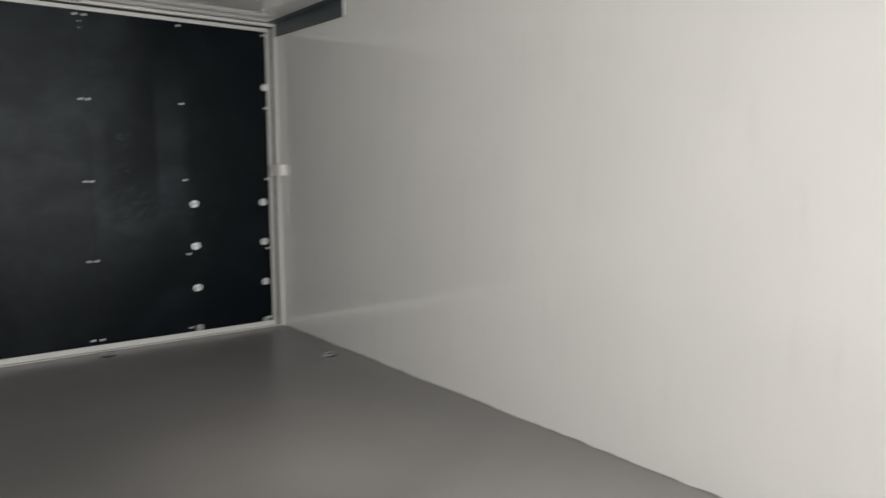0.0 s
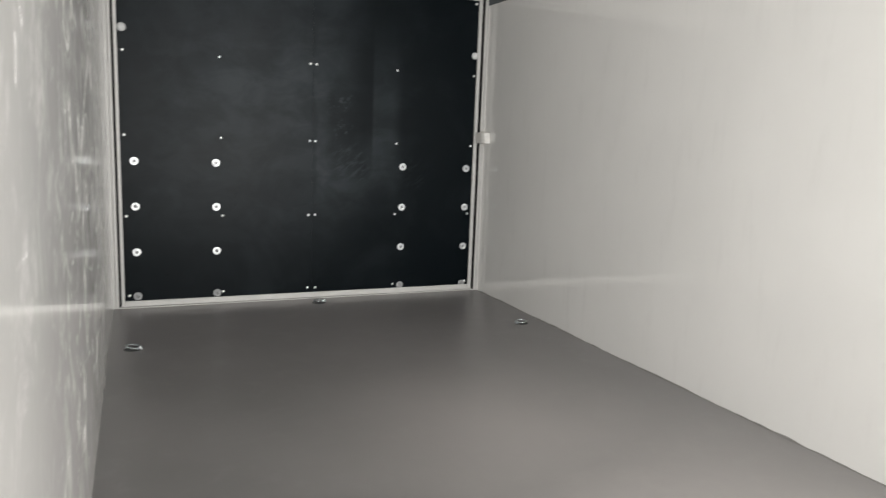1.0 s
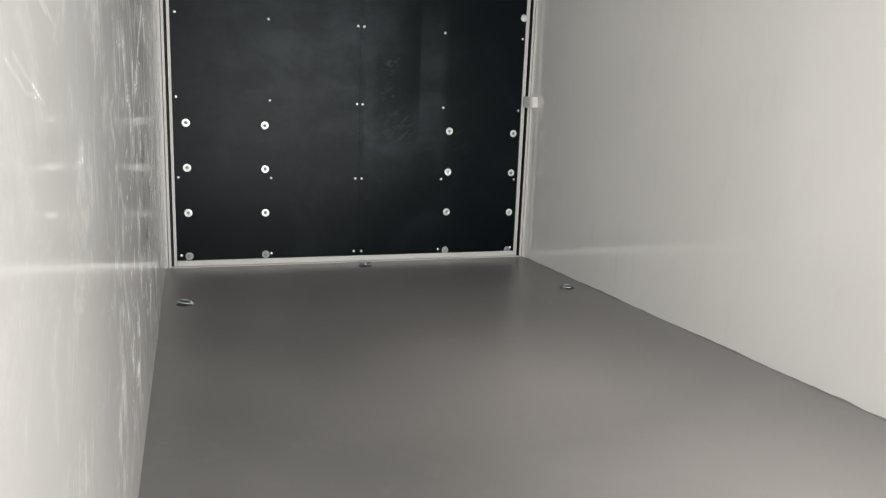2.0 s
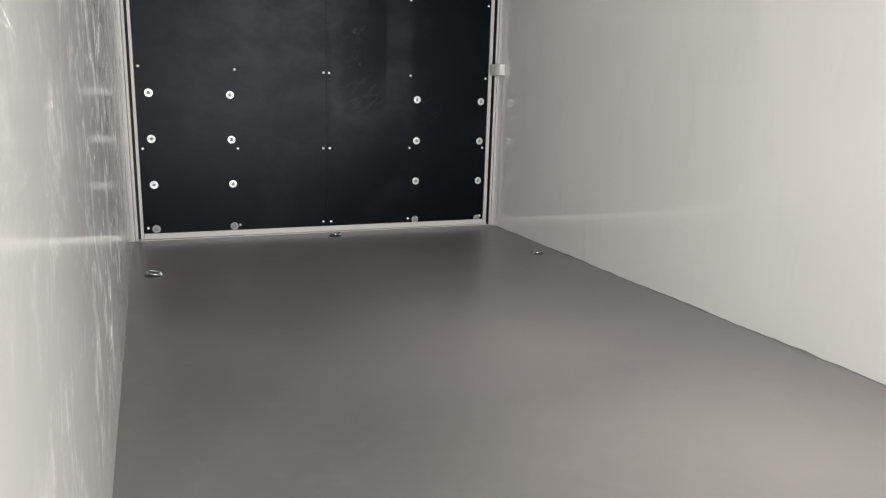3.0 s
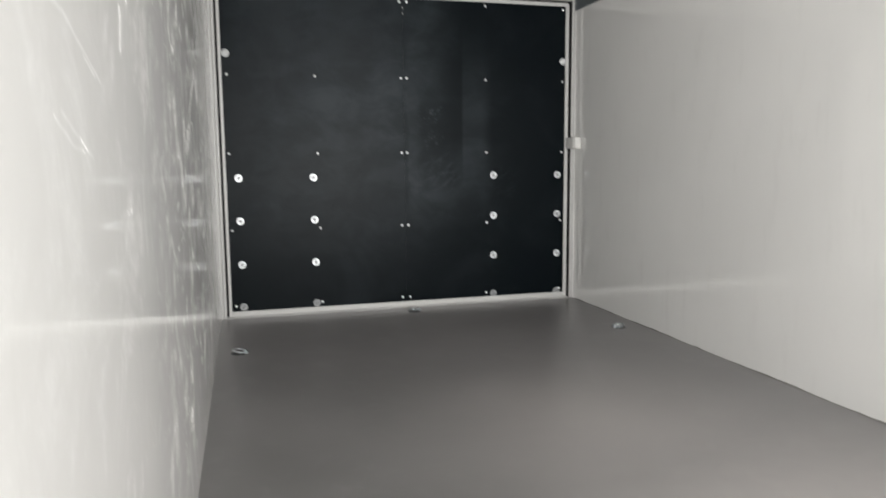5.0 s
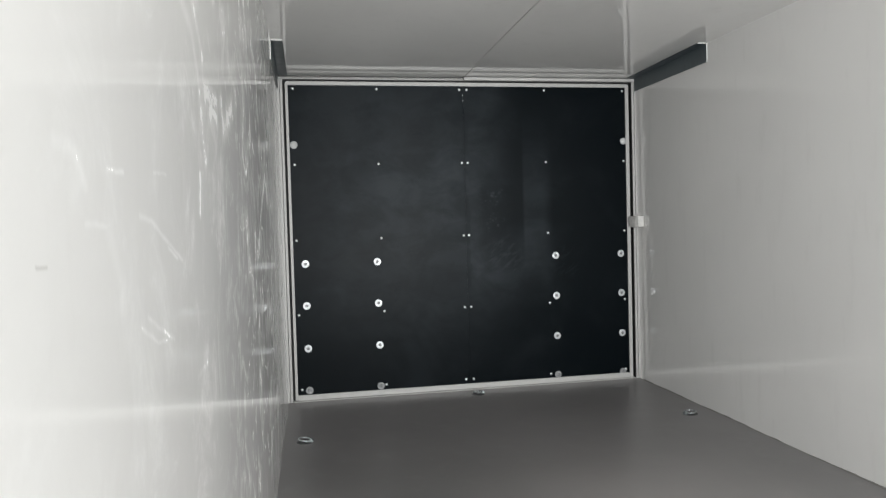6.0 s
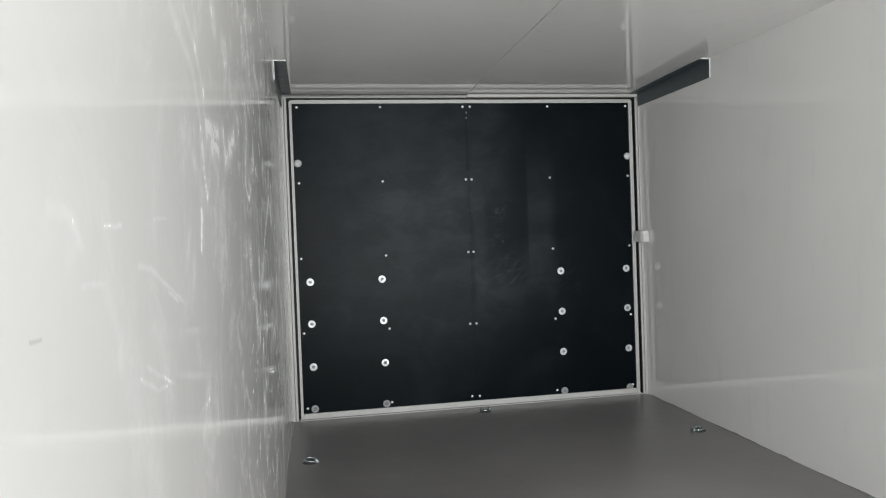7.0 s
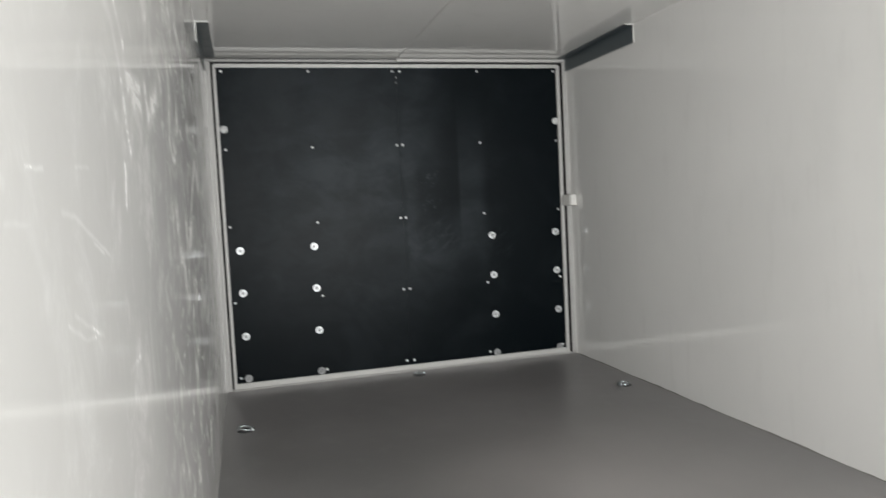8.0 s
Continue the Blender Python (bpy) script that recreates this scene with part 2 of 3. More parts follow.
def board_material():
    m, t, b = mat("black_film_faced_plywood", 0.4, 0.0, (0.010, 0.0105, 0.0115))
    p = coords(t)
    cloud = noise_tex(t, p, 3.1, 5, 0.6, 0.4)
    sep = t.nodes.new("ShaderNodeSeparateXYZ")
    t.links.new(p, sep.inputs[0])
    x = calc(t, "ADD", sep.outputs[0], calc(t, "MULTIPLY", calc(t, "SUBTRACT", noise_tex(t, p, 9, 4, 0.6), 0.5), 0.10))
    z = calc(t, "ADD", sep.outputs[2], calc(t, "MULTIPLY", calc(t, "SUBTRACT", noise_tex(t, p, 7, 4, 0.6), 0.5), 0.14))

    def span(v, lo, hi, soft_lo, soft_hi):
        return calc(t, "MULTIPLY", ramp(t, v, lo, lo + soft_lo, 0.0, 1.0), ramp(t, v, hi - soft_hi, hi, 1.0, 0.0))

    def patch(x0, x1, sx0, sx1, z0, z1, sz0, sz1):
        return calc(t, "MULTIPLY", span(x, x0, x1, sx0, sx1), span(z, z0, z1, sz0, sz1))

    mottle = ramp(t, noise_tex(t, coords(t, (0.75, 1, 1.3)), 8.0, 6, 0.62, 0.5), 0.36, 0.64, 0.6, 1.05)
    soft = ramp(t, cloud, 0.34, 0.66, 0.6, 1.0)
    # dust and the open end's painted sheen, strongest mid-board, wiped off lower down
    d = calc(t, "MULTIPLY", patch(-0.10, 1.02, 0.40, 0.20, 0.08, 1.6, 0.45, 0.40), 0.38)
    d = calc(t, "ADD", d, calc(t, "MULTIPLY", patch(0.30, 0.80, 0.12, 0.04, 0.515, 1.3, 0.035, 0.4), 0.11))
    # painted reflected glow, rising across the left board up to the joint
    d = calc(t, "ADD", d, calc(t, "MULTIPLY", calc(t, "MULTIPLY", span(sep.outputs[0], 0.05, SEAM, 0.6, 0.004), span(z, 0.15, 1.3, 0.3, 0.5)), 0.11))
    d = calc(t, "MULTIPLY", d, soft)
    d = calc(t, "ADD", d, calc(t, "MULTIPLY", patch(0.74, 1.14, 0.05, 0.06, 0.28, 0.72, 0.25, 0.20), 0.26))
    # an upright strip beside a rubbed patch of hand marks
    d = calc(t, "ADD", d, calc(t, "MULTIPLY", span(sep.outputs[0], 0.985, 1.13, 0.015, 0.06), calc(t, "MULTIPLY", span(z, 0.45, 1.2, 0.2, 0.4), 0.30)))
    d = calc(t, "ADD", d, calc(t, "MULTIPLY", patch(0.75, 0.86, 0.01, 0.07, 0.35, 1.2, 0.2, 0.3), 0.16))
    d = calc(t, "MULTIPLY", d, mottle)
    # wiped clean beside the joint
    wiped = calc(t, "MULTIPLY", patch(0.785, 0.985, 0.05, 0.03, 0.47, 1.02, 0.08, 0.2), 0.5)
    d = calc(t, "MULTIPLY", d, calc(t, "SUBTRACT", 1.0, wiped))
    # finger swipes, and stippled prints of gloved hands
    swipe = ramp(t, noise_tex(t, coords(t, (3.6, 1, 1.1), (0, -52, 0)), 13, 6, 0.66, 0.5), 0.47, 0.66, 0.0, 1.0)
    swiped = calc(t, "MAXIMUM", patch(0.80, 1.0, 0.06, 0.05, 0.47, 0.64, 0.07, 0.06), calc(t, "MULTIPLY", patch(1.10, 1.26, 0.05, 0.08, 0.42, 0.62, 0.08, 0.08), 0.45))
    dots = t.nodes.new("ShaderNodeTexVoronoi")
    dots.inputs["Scale"].default_value = 62
    t.links.new(coords(t, (1, 0.01, 1)), dots.inputs["Vector"])
    stipple = ramp(t, dots.outputs["Distance"], 0.25, 0.5, 1.0, 0.15)
    prints = calc(t, "MAXIMUM", patch(0.79, 0.93, 0.06, 0.06, 0.75, 0.84, 0.04, 0.04), patch(0.82, 0.91, 0.04, 0.04, 0.64, 0.75, 0.05, 0.05))
    prints = calc(t, "MULTIPLY", prints, ramp(t, noise_tex(t, p, 26, 3), 0.42, 0.56, 0.0, 1.0))
    d = calc(t, "ADD", d, calc(t, "MULTIPLY", calc(t, "MULTIPLY", swiped, swipe), 0.36))
    d = calc(t, "ADD", d, calc(t, "MULTIPLY", calc(t, "MULTIPLY", prints, stipple), 0.5))
    d = calc(t, "ADD", d, calc(t, "MULTIPLY", ramp(t, cloud, 0.5, 0.75, 0.0, 1.0), 0.10), clamp=True)
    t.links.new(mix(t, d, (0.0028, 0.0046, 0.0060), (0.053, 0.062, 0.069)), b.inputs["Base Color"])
    t.links.new(ramp(t, cloud, 0.2, 0.9, 0.26, 0.38), b.inputs["Roughness"])
    b.inputs["Specular IOR Level"].default_value = 0.036
    bump(t, b, calc(t, "ADD", noise_tex(t, p, 7, 3), calc(t, "MULTIPLY", noise_tex(t, p, 300, 2), 0.05)), 0.1, 0.002)
    return m


M_BOARD = board_material()


def worn_metal(name, color, rough, metal=1.0, stain=0.2, vary=1.0):
    m, t, b = mat(name, rough, metal, color)
    p = coords(t)
    n = noise_tex(t, p, 60, 4, 0.6)
    t.links.new(mix(t, ramp(t, n, 0.45, 0.75, 0, stain), color, tuple(c * 0.55 for c in color)), b.inputs["Base Color"])
    t.links.new(ramp(t, n, 0.3, 0.7, rough * (1 - 0.2 * vary), rough * (1 + 0.35 * vary)), b.inputs["Roughness"])
    return m


M_ALU = worn_metal("satin_aluminium", (0.47, 0.465, 0.455), 0.5, 0.1, 0.08, 0.1)
M_ZINC = worn_metal("bright_zinc", (0.55, 0.565, 0.58), 0.38, 0.5)
M_RIVET = worn_metal("aluminium_rivet", (0.90, 0.90, 0.90), 0.38, 0.9)
M_EDGE = worn_metal("cut_metal_edge", (0.88, 0.88, 0.86), 0.4, 0.0)
M_ANGLE = worn_metal("dark_grey_coated_steel", (0.078, 0.096, 0.105), 0.34, 0.0, 0.15, 0.4)
M_RUBBER = worn_metal("black_rubber", (0.012, 0.012, 0.012), 0.7, 0.0)
M_DARK = worn_metal("dark_recess_steel", (0.05, 0.05, 0.05), 0.5, 0.2)
M_CAP = worn_metal("dull_grey_cap", (0.52, 0.53, 0.53), 0.55, 0.15)
M_DULL = worn_metal("dulled_zinc", (0.30, 0.305, 0.31), 0.55, 0.3)
M_CHROME = worn_metal("blue_zinc_steel", (0.56, 0.61, 0.63), 0.28, 1.0, 0.35)
M_PLATE = worn_metal("dull_grey_plate", (0.06, 0.062, 0.064), 0.5, 0.2)
M_SOCKET = worn_metal("dull_bolt_steel", (0.26, 0.265, 0.27), 0.4, 0.6)
M_PLASTIC = worn_metal("off_white_plastic", (0.64, 0.63, 0.61), 0.45, 0.0, 0.3)
M_SEALANT = worn_metal("dark_grey_sealant", (0.22, 0.212, 0.204), 0.6, 0.0)


def ground_material():
    m, t, b = mat("worn_concrete_yard", 0.85)
    p = coords(t)
    n = noise_tex(t, p, 0.9, 6, 0.6)
    col = mix(t, ramp(t, n, 0.3, 0.7, 0, 1), (0.22, 0.218, 0.214), (0.30, 0.297, 0.292))
    t.links.new(col, b.inputs["Base Color"])
    bump(t, b, noise_tex(t, p, 40, 4), 0.4, 0.01)
    return m


M_GROUND = ground_material()


# ---- mesh helpers ----
def add_box(bm, a, b):
    v = [bm.verts.new((x, y, z)) for x in (a[0], b[0]) for y in (a[1], b[1]) for z in (a[2], b[2])]
    for f in ((0, 1, 3, 2), (4, 6, 7, 5), (0, 4, 5, 1), (2, 3, 7, 6), (0, 2, 6, 4), (1, 5, 7, 3)):
        bm.faces.new([v[i] for i in f])


def box(a, b, bevel=0.0, segments=2):
    bm = bmesh.new()
    add_box(bm, a, b)
    if bevel:
        bmesh.ops.bevel(bm, geom=bm.edges[:], offset=bevel, segments=segments, profile=0.5, affect="EDGES")
    return bm


def extrude_profile(points, y0, y1, bevel=0.0):
    """A bar along y with the closed x, z outline points."""
    bm = bmesh.new()
    a = [bm.verts.new((x, y0, z)) for x, z in points]
    b = [bm.verts.new((x, y1, z)) for x, z in points]
    bm.faces.new(a)
    bm.faces.new(b[::-1])
    n = len(points)
    for i in range(n):
        bm.faces.new((a[i], b[i], b[(i + 1) % n], a[(i + 1) % n]))
    bmesh.ops.recalc_face_normals(bm, faces=bm.faces[:])
    if bevel:
        bmesh.ops.bevel(bm, geom=bm.edges[:], offset=bevel, segments=2, profile=0.5, affect="EDGES")
    return bm


def panel(edges, back, bm=None, n=48):
    """A panel along the hold: edges(y) gives the two x, z ends of its inner face, back the x, z way to its outer one."""
    bm = bm or bmesh.new()
    rows = []
    for i in range(n + 1):
        y = NEAR + (FAR - NEAR) * i / n
        p, q = edges(y)
        far_p, far_q = edges(NEAR)
        rows.append([bm.verts.new(c) for c in ((p[0], y, p[1]), (q[0], y, q[1]), (far_q[0] + back[0], y, far_q[1] + back[1]), (far_p[0] + back[0], y, far_p[1] + back[1]))])
    made = [bm.faces.new(rows[0]), bm.faces.new(rows[-1][::-1])]
    for a, b in zip(rows, rows[1:]):
        for j in range(4):
            k = (j + 1) % 4
            f = bm.faces.new((a[j], a[k], b[k], b[j]))
            f.smooth = j == 0
            made.append(f)
    bmesh.ops.recalc_face_normals(bm, faces=made)
    for e in {e for f in made for e in f.edges}:
        e.smooth = all(f.smooth for f in e.link_faces)
    return bm


def turned(profile, n=24, axis="Y"):
    """A solid of revolution about the y axis (facing -y) from (radius, height) pairs."""
    bm = bmesh.new()
    rings = []
    for r, h in profile:
        if r < 1e-6:
            rings.append([bm.verts.new((0, -h, 0) if axis == "Y" else (0, 0, h))])
        else:
            rings.append([bm.verts.new((r * math.cos(2 * math.pi * i / n), -h, r * math.sin(2 * math.pi * i / n)) if axis == "Y"
                                       else (r * math.cos(2 * math.pi * i / n), r * math.sin(2 * math.pi * i / n), h)) for i in range(n)])
    for p, q in zip(rings, rings[1:]):
        for i in range(n):
            j = (i + 1) % n
            f = [p[i % len(p)], p[j % len(p)], q[j % len(q)], q[i % len(q)]]
            f = list(dict.fromkeys(f))
            if len(f) > 2:
                bm.faces.new(f)
    bmesh.ops.recalc_face_normals(bm, faces=bm.faces[:])
    return bm


def torus(major, minor, n=32, k=10, squash=1.0):
    bm = bmesh.new()
    rings = []
    for i in range(n):
        a = 2 * math.pi * i / n
        rings.append([bm.verts.new(((major + minor * math.cos(b)) * math.cos(a) * squash, (major + minor * math.cos(b)) * math.sin(a), minor * math.sin(b)))
                      for b in (2 * math.pi * j / k for j in range(k))])
    for i in range(n):
        for j in range(k):
            bm.faces.new((rings[i][j], rings[(i + 1) % n][j], rings[(i + 1) % n][(j + 1) % k], rings[i][(j + 1) % k]))
    bmesh.ops.recalc_face_normals(bm, faces=bm.faces[:])
    return bm


def mesh_of(name, bm, material, smooth=False):
    me = bpy.data.meshes.new(name)
    bm.to_mesh(me)
    bm.free()
    me.materials.append(material)
    if smooth:
        me.shade_smooth()
    return me


def solid(name, bm, material, label="", category="", kind="", smooth=False, group=""):
    return tagged(new(name, mesh_of(name, bm, material, smooth)), label, category, group, kind)


def part(name, bm, material, parent, label="", smooth=False, m=None):
    ob = new(name, bm if isinstance(bm, bpy.types.Mesh) else mesh_of(name, bm, material, smooth))
    ob.parent = parent
    if m is not None:
        ob.matrix_basis = m
    return tagged(ob, label)


def empty(name, m=None, **tags):
    ob = new(name)
    if m is not None:
        ob.matrix_basis = m
    return tagged(ob, **tags)


# ---- yard, floor, walls, ceiling ----
bm = bmesh.new()
bmesh.ops.create_grid(bm, x_segments=40, y_segments=40, size=400)
for v in bm.verts:
    v.co.z = -0.031
solid("ground", bm, M_GROUND, "worn grey concrete yard round the trailer", "ground", "structure")

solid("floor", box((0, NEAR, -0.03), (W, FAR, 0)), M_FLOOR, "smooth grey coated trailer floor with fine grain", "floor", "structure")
solid("wall_left", panel(lambda y: ((LEFT_BOW * bow(y), -0.03), (LEFT_BOW * bow(y), H + 0.03)), (-0.03, 0)), M_WALL_SCUFFED, "glossy white panel wall with scuffs and rubbing streaks", "wall", "structure")
solid("wall_right", panel(lambda y: ((W - 0.001 * bow(y), -0.03), (W - RIGHT_BOW * bow(y), H + 0.03)), (0.03, 0)), M_WALL, "clean glossy white panel wall", "wall", "structure")

bm = bmesh.new()
for x0, x1 in ((0.0, 0.7510), (0.7540, W)):
    panel(lambda y: ((x0, H - TOP_BOW * bow(y)), (x1, H - TOP_BOW * bow(y))), (0, 0.0115), bm)
add_box(bm, (0, NEAR, H + 0.012), (W, FAR, H + 0.0295))
solid("ceiling", bm, M_CEIL, "glossy white ceiling of two panels with a fine joint", "ceiling", "structure")

solid("wall_end", box((0, FAR, -0.03), (W, FAR + 0.03, H + 0.03)), M_RUBBER, "dark outer skin behind the end door", "wall", "structure")

# uneven bead along the foot of the clean wall
bm = bmesh.new()
n = 420
rows = []
for i in range(n + 1):
    y = -0.05 + (NEAR + 0.05) * i / n
    h = 0.0024 + 0.004 * noise.noise((y * 7.0, 1.3, 0)) + 0.0035 * noise.noise((y * 19.0, 4.1, 0))
    w = 0.004 + 0.005 * noise.noise((y * 5.0, 7.7, 0)) + 0.003 * noise.noise((y * 17.0, 2.2, 0))
    h, w = max(0.0006, h), max(0.0015, w)
    x = W - 0.001 * bow(y)
    rows.append([bm.verts.new(c) for c in ((x - 0.0003, y, h), (x - w * 0.5, y, h * 0.55), (x - w, y, 0.0004))])
for p, q in zip(rows, rows[1:]):
    for j in range(2):
        bm.faces.new((p[j], p[j + 1], q[j + 1], q[j]))
solid("trim_joint", bm, M_SEALANT, "uneven dark grey sealant bead along floor and wall", "sealant", "structure", True)

# ---- door surround ----
for side, x0, sg in (("left", 0.0, 1), ("right", W, -1)):
    post = empty("trim_post_" + side, label="satin aluminium door post beside the end door", category="door post", kind="structure")
    lo = lambda a, b: (min(x0 + sg * a, x0 + sg * b), max(x0 + sg * a, x0 + sg * b))
    if side == "left":
        a, b = lo(0.0012, 0.0095)
        part("outer_strip", box((a, -0.012, 0.0), (b, 0.03, 1.2765), 0.0015), M_ALU, post)
        a, b = lo(0.0105, 0.021)
        part("inner_strip", box((a, -0.010, 0.0), (b, 0.03, 1.2765), 0.002), M_ALU, post)
    else:
        a, b = lo(0.0012, 0.0092)
        part("outer_strip", box((a, -0.016, 0.0), (b, 0.03, 1.2765), 0.0012), M_ALU, post)
        a, b = lo(0.0096, 0.019)
        part("inner_strip", box((a, -0.012, 0.0), (b, 0.03, 1.2765), 0.002), M_ALU, post)
        a, b = lo(0.0192, 0.0225)
        part("seal_lip", box((a, -0.009, 0.0), (b, 0.0095, 1.2765), 0.001), M_RUBBER, post, "black rubber lip")
    a, b = lo(0.021, 0.0305)
    part("gasket", box((a, 0.010, 0.0), (b, 0.03, 1.2765), 0.002), M_RUBBER, post, "black rubber door seal")

header = empty("trim_header", label="aluminium header rail over the end door", category="door frame", kind="structure")
part("rail", box((0.0047, -0.010, 1.2770), (SEAM + 0.003, 0.03, 1.2818), 0.0010), M_ALU, header)
part("lip", box((0.0047, -0.012, 1.2830), (SEAM, 0.03, 1.2850), 0.0006), M_ALU, header)
part("slot", box((0.0047, 0.008, 1.2852), (SEAM, 0.03, TOP - 0.0005)), M_DARK, header, "dark open slot above the rail")
part("cover_strip", box((SEAM + 0.004, -0.014, 1.2775), (W - 0.0047, 0.03, 1.2898), 0.0012), M_ALU, header, "flat pale cover strip")
part("shadow_gap", box((SEAM + 0.004, 0.004, 1.2900), (W - 0.0047, 0.03, TOP - 0.0005)), M_DARK, header, "dark gap over the cover strip")
part("gasket", box((0.0215, -0.001, 1.2688), (W - 0.0215, 0.03, 1.2769), 0.0015), M_RUBBER, header, "black rubber door seal")
solid("trim_sill", box((0.022, -0.0145, 0.0004), (W - 0.022, 0.03, 0.0042), 0.0008), M_ALU, "thin satin aluminium sill under the door", "sill", "structure")

# ---- the end door ----
door = empty("door_1", label="closed end door of black boards in aluminium rails", category="door", kind="structure")
PL, PR, PB, PT = DOOR_L + RAIL - 0.003, DOOR_R - RAIL - 0.001, 0.0265, 1.2545
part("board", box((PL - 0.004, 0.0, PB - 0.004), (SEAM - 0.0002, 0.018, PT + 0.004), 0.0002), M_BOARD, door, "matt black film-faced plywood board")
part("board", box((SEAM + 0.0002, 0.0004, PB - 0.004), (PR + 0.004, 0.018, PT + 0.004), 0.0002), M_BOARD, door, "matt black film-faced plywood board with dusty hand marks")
part("side_rail", box((DOOR_L, -0.006, DOOR_B), (PL, 0.028, PT - 0.0003), 0.0012), M_ALU, door)
part("side_rail", box((PR, -0.006, DOOR_B), (DOOR_R, 0.028, PT - 0.0003), 0.0012), M_ALU, door)
part("bottom_rail", box((PL + 0.0003, -0.006, DOOR_B), (PR - 0.0003, 0.028, PB), 0.0018), M_ALU, door)
# the top rail turns into the side rails with rounded outer corners
CORNER = 0.012
arc = [(DOOR_R - CORNER + CORNER * math.cos(a), DOOR_T - CORNER + CORNER * math.sin(a)) for a in (radians(15 * i) for i in range(7))]
arc += [(DOOR_L + CORNER - CORNER * math.sin(a), DOOR_T - CORNER + CORNER * math.cos(a)) for a in (radians(15 * i) for i in range(7))]
part("top_rail", extrude_profile([(DOOR_L, PT), (DOOR_R, PT)] + arc, -0.006, 0.028), M_ALU, door)

# pale chips on the joint of the boards
for z in (1.217, 1.196):
    part("chip", box((SEAM - 0.0012, -0.0006, z - 0.003), (SEAM + 0.0012, 0.0006, z + 0.003), 0.0003), M_EDGE, door, "small pale chip on the joint")

# blind rivets
rivet_mesh = mesh_of("rivet", turned(((0.0, 0.0024), (0.0022, 0.0022), (0.0038, 0.0016), (0.0048, 0.0009), (0.0053, 0.0), (0.0053, -0.001)), 16), M_RIVET, True)
RIVET_ROWS = (0.045, 0.346, 0.643, 0.942, 1.241)
for i, z in enumerate(RIVET_ROWS):
    for j, x in enumerate((0.057, 0.392, 0.730, 0.7575, 1.096, 1.441)):
        dx = 0.003 * math.sin(5.1 * i + 2.3 * j)
        dz = -0.003 * (j - 2) / 3 if i == 0 else 0.0
        part("rivet", rivet_mesh, None, door, m=pose(x + dx, 0.0, z + dz))

# washers with socket bolts
washer_mesh = mesh_of("washer", turned(((0.0058, 0.0004), (0.0058, 0.0022), (0.0062, 0.0025), (0.0066, 0.0026), (0.0104, 0.0026), (0.0140, 0.0025), (0.0145, 0.0024), (0.0151, 0.0014), (0.0153, -0.001)), 28), M_ZINC, True)
dull_mesh = washer_mesh.copy()
dull_mesh.materials[0] = M_DULL
bolt_mesh = mesh_of("bolt", turned(((0.0, 0.0012), (0.0019, 0.0012), (0.0021, 0.0024), (0.0042, 0.0026), (0.0050, 0.0016), (0.0051, -0.001)), 18), M_SOCKET, True)
cap_mesh = mesh_of("cap", turned(((0.0, 0.0052), (0.006, 0.0049), (0.011, 0.0038), (0.0142, 0.0018), (0.0152, 0.0), (0.0152, -0.001)), 26), M_CAP, True)
for x, zs in ((0.086, (0.549, 0.382, 0.211, 0.043)), (0.372, (0.548, 0.380, 0.209, 0.042)),
              (1.129, (0.547, 0.376, 0.205, 0.038)), (1.424, (0.545, 0.375, 0.201, 0.032))):
    for i, z in enumerate(zs):
        w = part("washer", dull_mesh if i == 3 else washer_mesh, None, door, "dulled grey washer" if i == 3 else "zinc-plated washer", m=pose(x, 0.0, z, 0, 37 * i + 100 * x, 0))
        part("bolt", bolt_mesh, None, w, "dull socket bolt")
for x, z in ((0.0565, 1.020), (1.4445, 1.027)):
    part("cap", cap_mesh, None, door, "pale domed bolt cap", m=pose(x, 0.0, z))

# ---- fittings ----
# pale stop block on the clean wall's door post
bm = bmesh.new()
foot = ((1.4950, -0.0165), (1.4950, -0.078), (1.4700, -0.078), (1.4630, -0.064), (1.4560, -0.0165))
lo_v = [bm.verts.new((x, y, 0.657)) for x, y in foot]
hi_v = [bm.verts.new((x, y, 0.704)) for x, y in foot]
bm.faces.new(lo_v[::-1])
bm.faces.new(hi_v)
for i in range(5):
    bm.faces.new((lo_v[i], lo_v[(i + 1) % 5], hi_v[(i + 1) % 5], hi_v[i]))
bmesh.ops.recalc_face_normals(bm, faces=bm.faces[:])
bmesh.ops.bevel(bm, geom=bm.edges[:], offset=0.003, segments=3, profile=0.5, affect="EDGES")
solid("door_stop", bm, M_PLASTIC, "off-white moulded stop block fixed to the door post", "door stop")


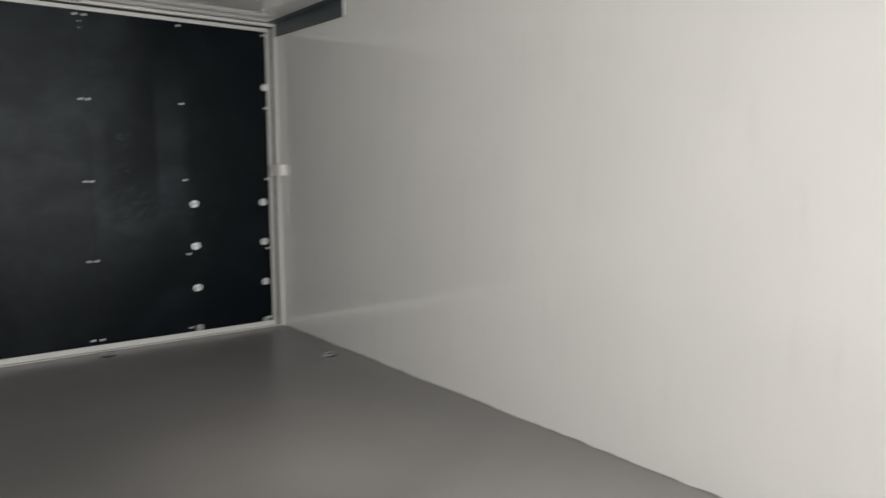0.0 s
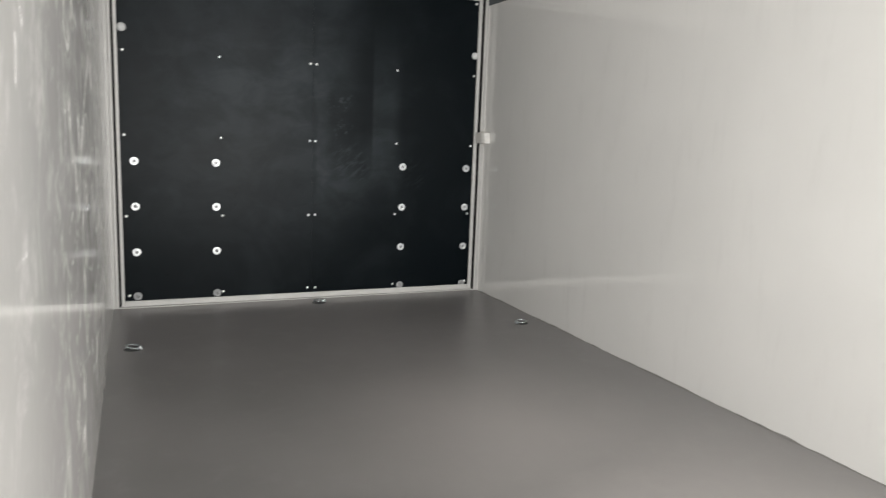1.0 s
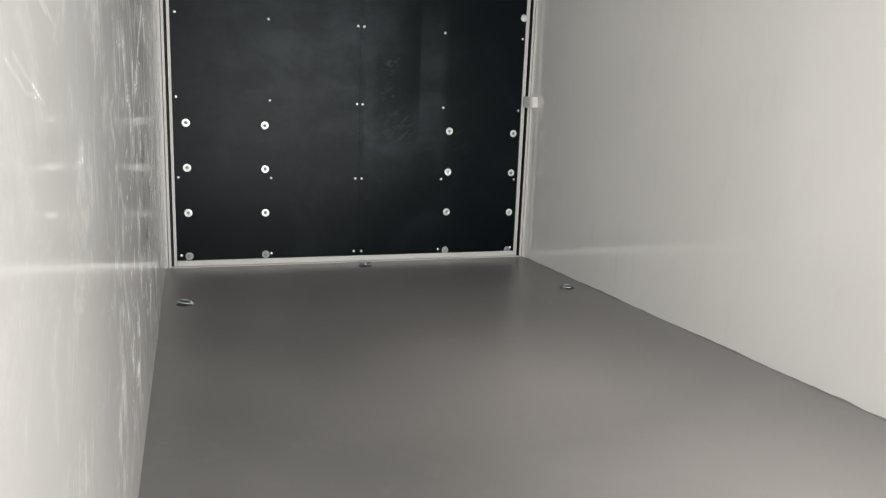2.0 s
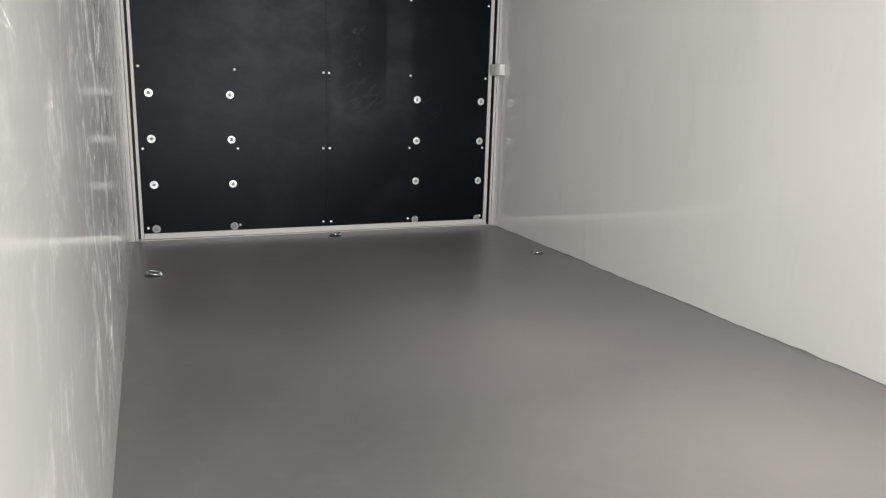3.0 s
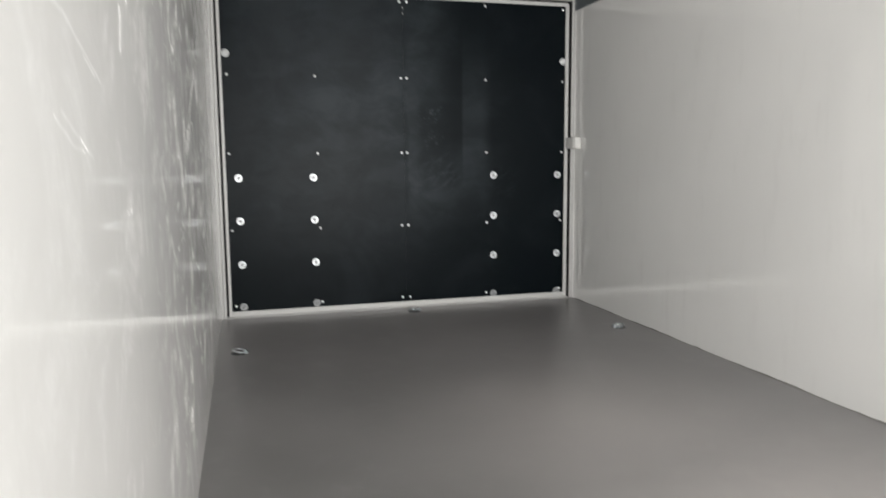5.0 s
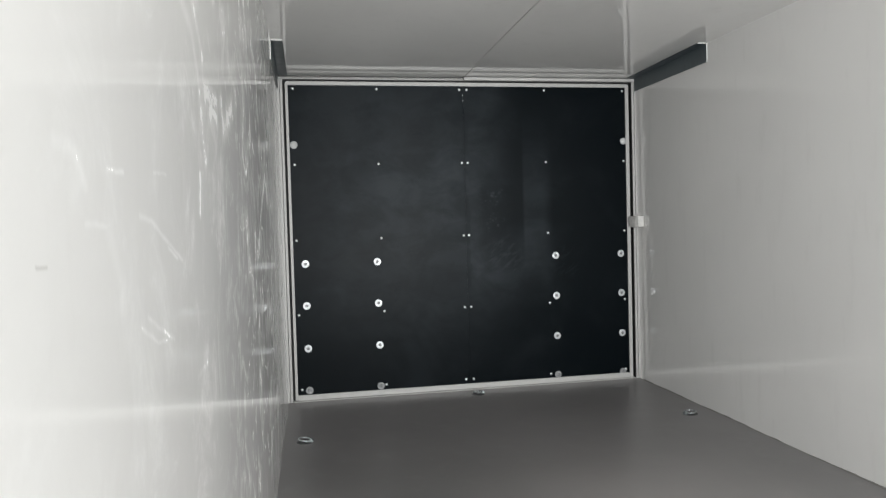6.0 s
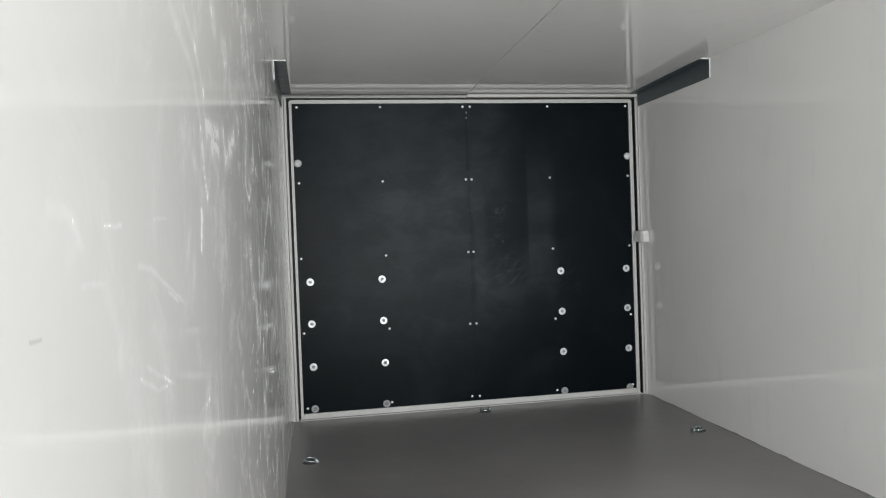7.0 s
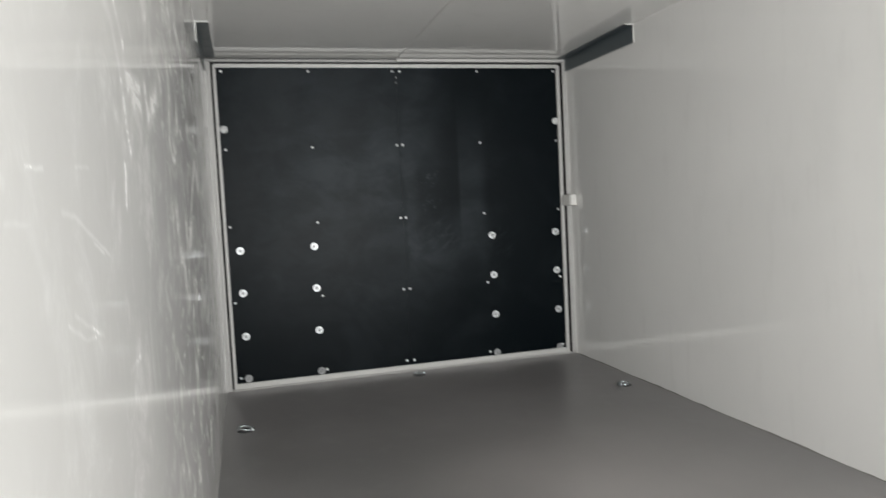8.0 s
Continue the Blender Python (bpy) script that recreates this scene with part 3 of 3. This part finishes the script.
def angle_bracket(x0, sg, y0, y1, z0, leg):
    """An angle fixed into the corner of wall and ceiling, from y0 to y1."""
    th = 0.0022
    side = RIGHT_BOW if sg < 0 else LEFT_BOW
    top = H - 0.0006
    xs = lambda a: x0 + sg * a
    ob = empty("angle_bracket", pose(x0, (y0 + y1) / 2, top), label="dark grey metal angle fixed under the ceiling", category="bracket", group="angles in the ceiling corners")
    inv = pose(x0, (y0 + y1) / 2, top).inverted()
    outline = ((xs(0.0006), top), (xs(leg), top), (xs(leg), top - th), (xs(0.0006 + th), top - th), (xs(0.0006 + th), z0), (xs(0.0006), z0))
    body = extrude_profile(outline, y0 + 0.0016, y1)
    for v in body.verts:
        # the top follows the ceiling, the upright leg the wall
        v.co.z -= TOP_BOW * bow(v.co.y) if v.co.z > top - 0.01 else 0.0
        v.co.x += sg * side * bow(v.co.y)
    body.transform(inv)
    part("angle", body, M_ANGLE, ob)
    edge = extrude_profile(outline, y0, y0 + 0.0015)
    for v in edge.verts:
        v.co.z -= TOP_BOW * bow(v.co.y) if v.co.z > top - 0.01 else 0.0
        v.co.x += sg * side * bow(v.co.y)
    edge.transform(inv)
    part("cut_edge", edge, M_EDGE, ob, "bright sawn metal edge")
    return ob


angle_bracket(W, -1, -0.572, -0.016, 1.2365, 0.036)
angle_bracket(0.0, 1, -0.505, -0.016, 1.2385, 0.040)


def lashing_ring(x, y, turn, tilt):
    """A folding ring in a flat round plate let into the floor."""
    ob = empty("lashing_ring", pose(x, y, 0.0, 0, 0, turn), label="small zinc-plated lashing ring lying on the floor", category="lashing ring", group="lashing rings in the floor")
    part("plate", turned(((0.0, 0.0006), (0.018, 0.0006), (0.020, 0.0016), (0.0245, 0.0016), (0.026, 0.0002)), 28, "Z"), M_PLATE, ob, "dark dull recessed plate", True)
    r = torus(0.0188, 0.0022, 36, 10, 1.1)
    r.transform(pose(0, 0, 0, 0, tilt, 0) @ pose(-0.0208, 0, 0.0))
    r.transform(pose(0.022, 0, 0.0062))
    part("ring", r, M_CHROME, ob, smooth=True)
    lug = extrude_profile(((0.012, 0.0012), (0.029, 0.0012), (0.029, 0.004), (0.0245, 0.0125), (0.0195, 0.0125)), -0.007, 0.007, 0.0012)
    part("lug", lug, M_CHROME, ob)
    part("pin", turned(((0.0, 0.006), (0.0022, 0.0055), (0.0028, 0.004), (0.0028, 0.0)), 12, "Z"), M_SOCKET, ob, smooth=True, m=pose(-0.0225, 0, 0.0008))
    return ob


lashing_ring(0.068, -0.546, -20, 8)
lashing_ring(0.755, -0.085, 10, 6)
lashing_ring(1.405, -0.586, 195, 3)
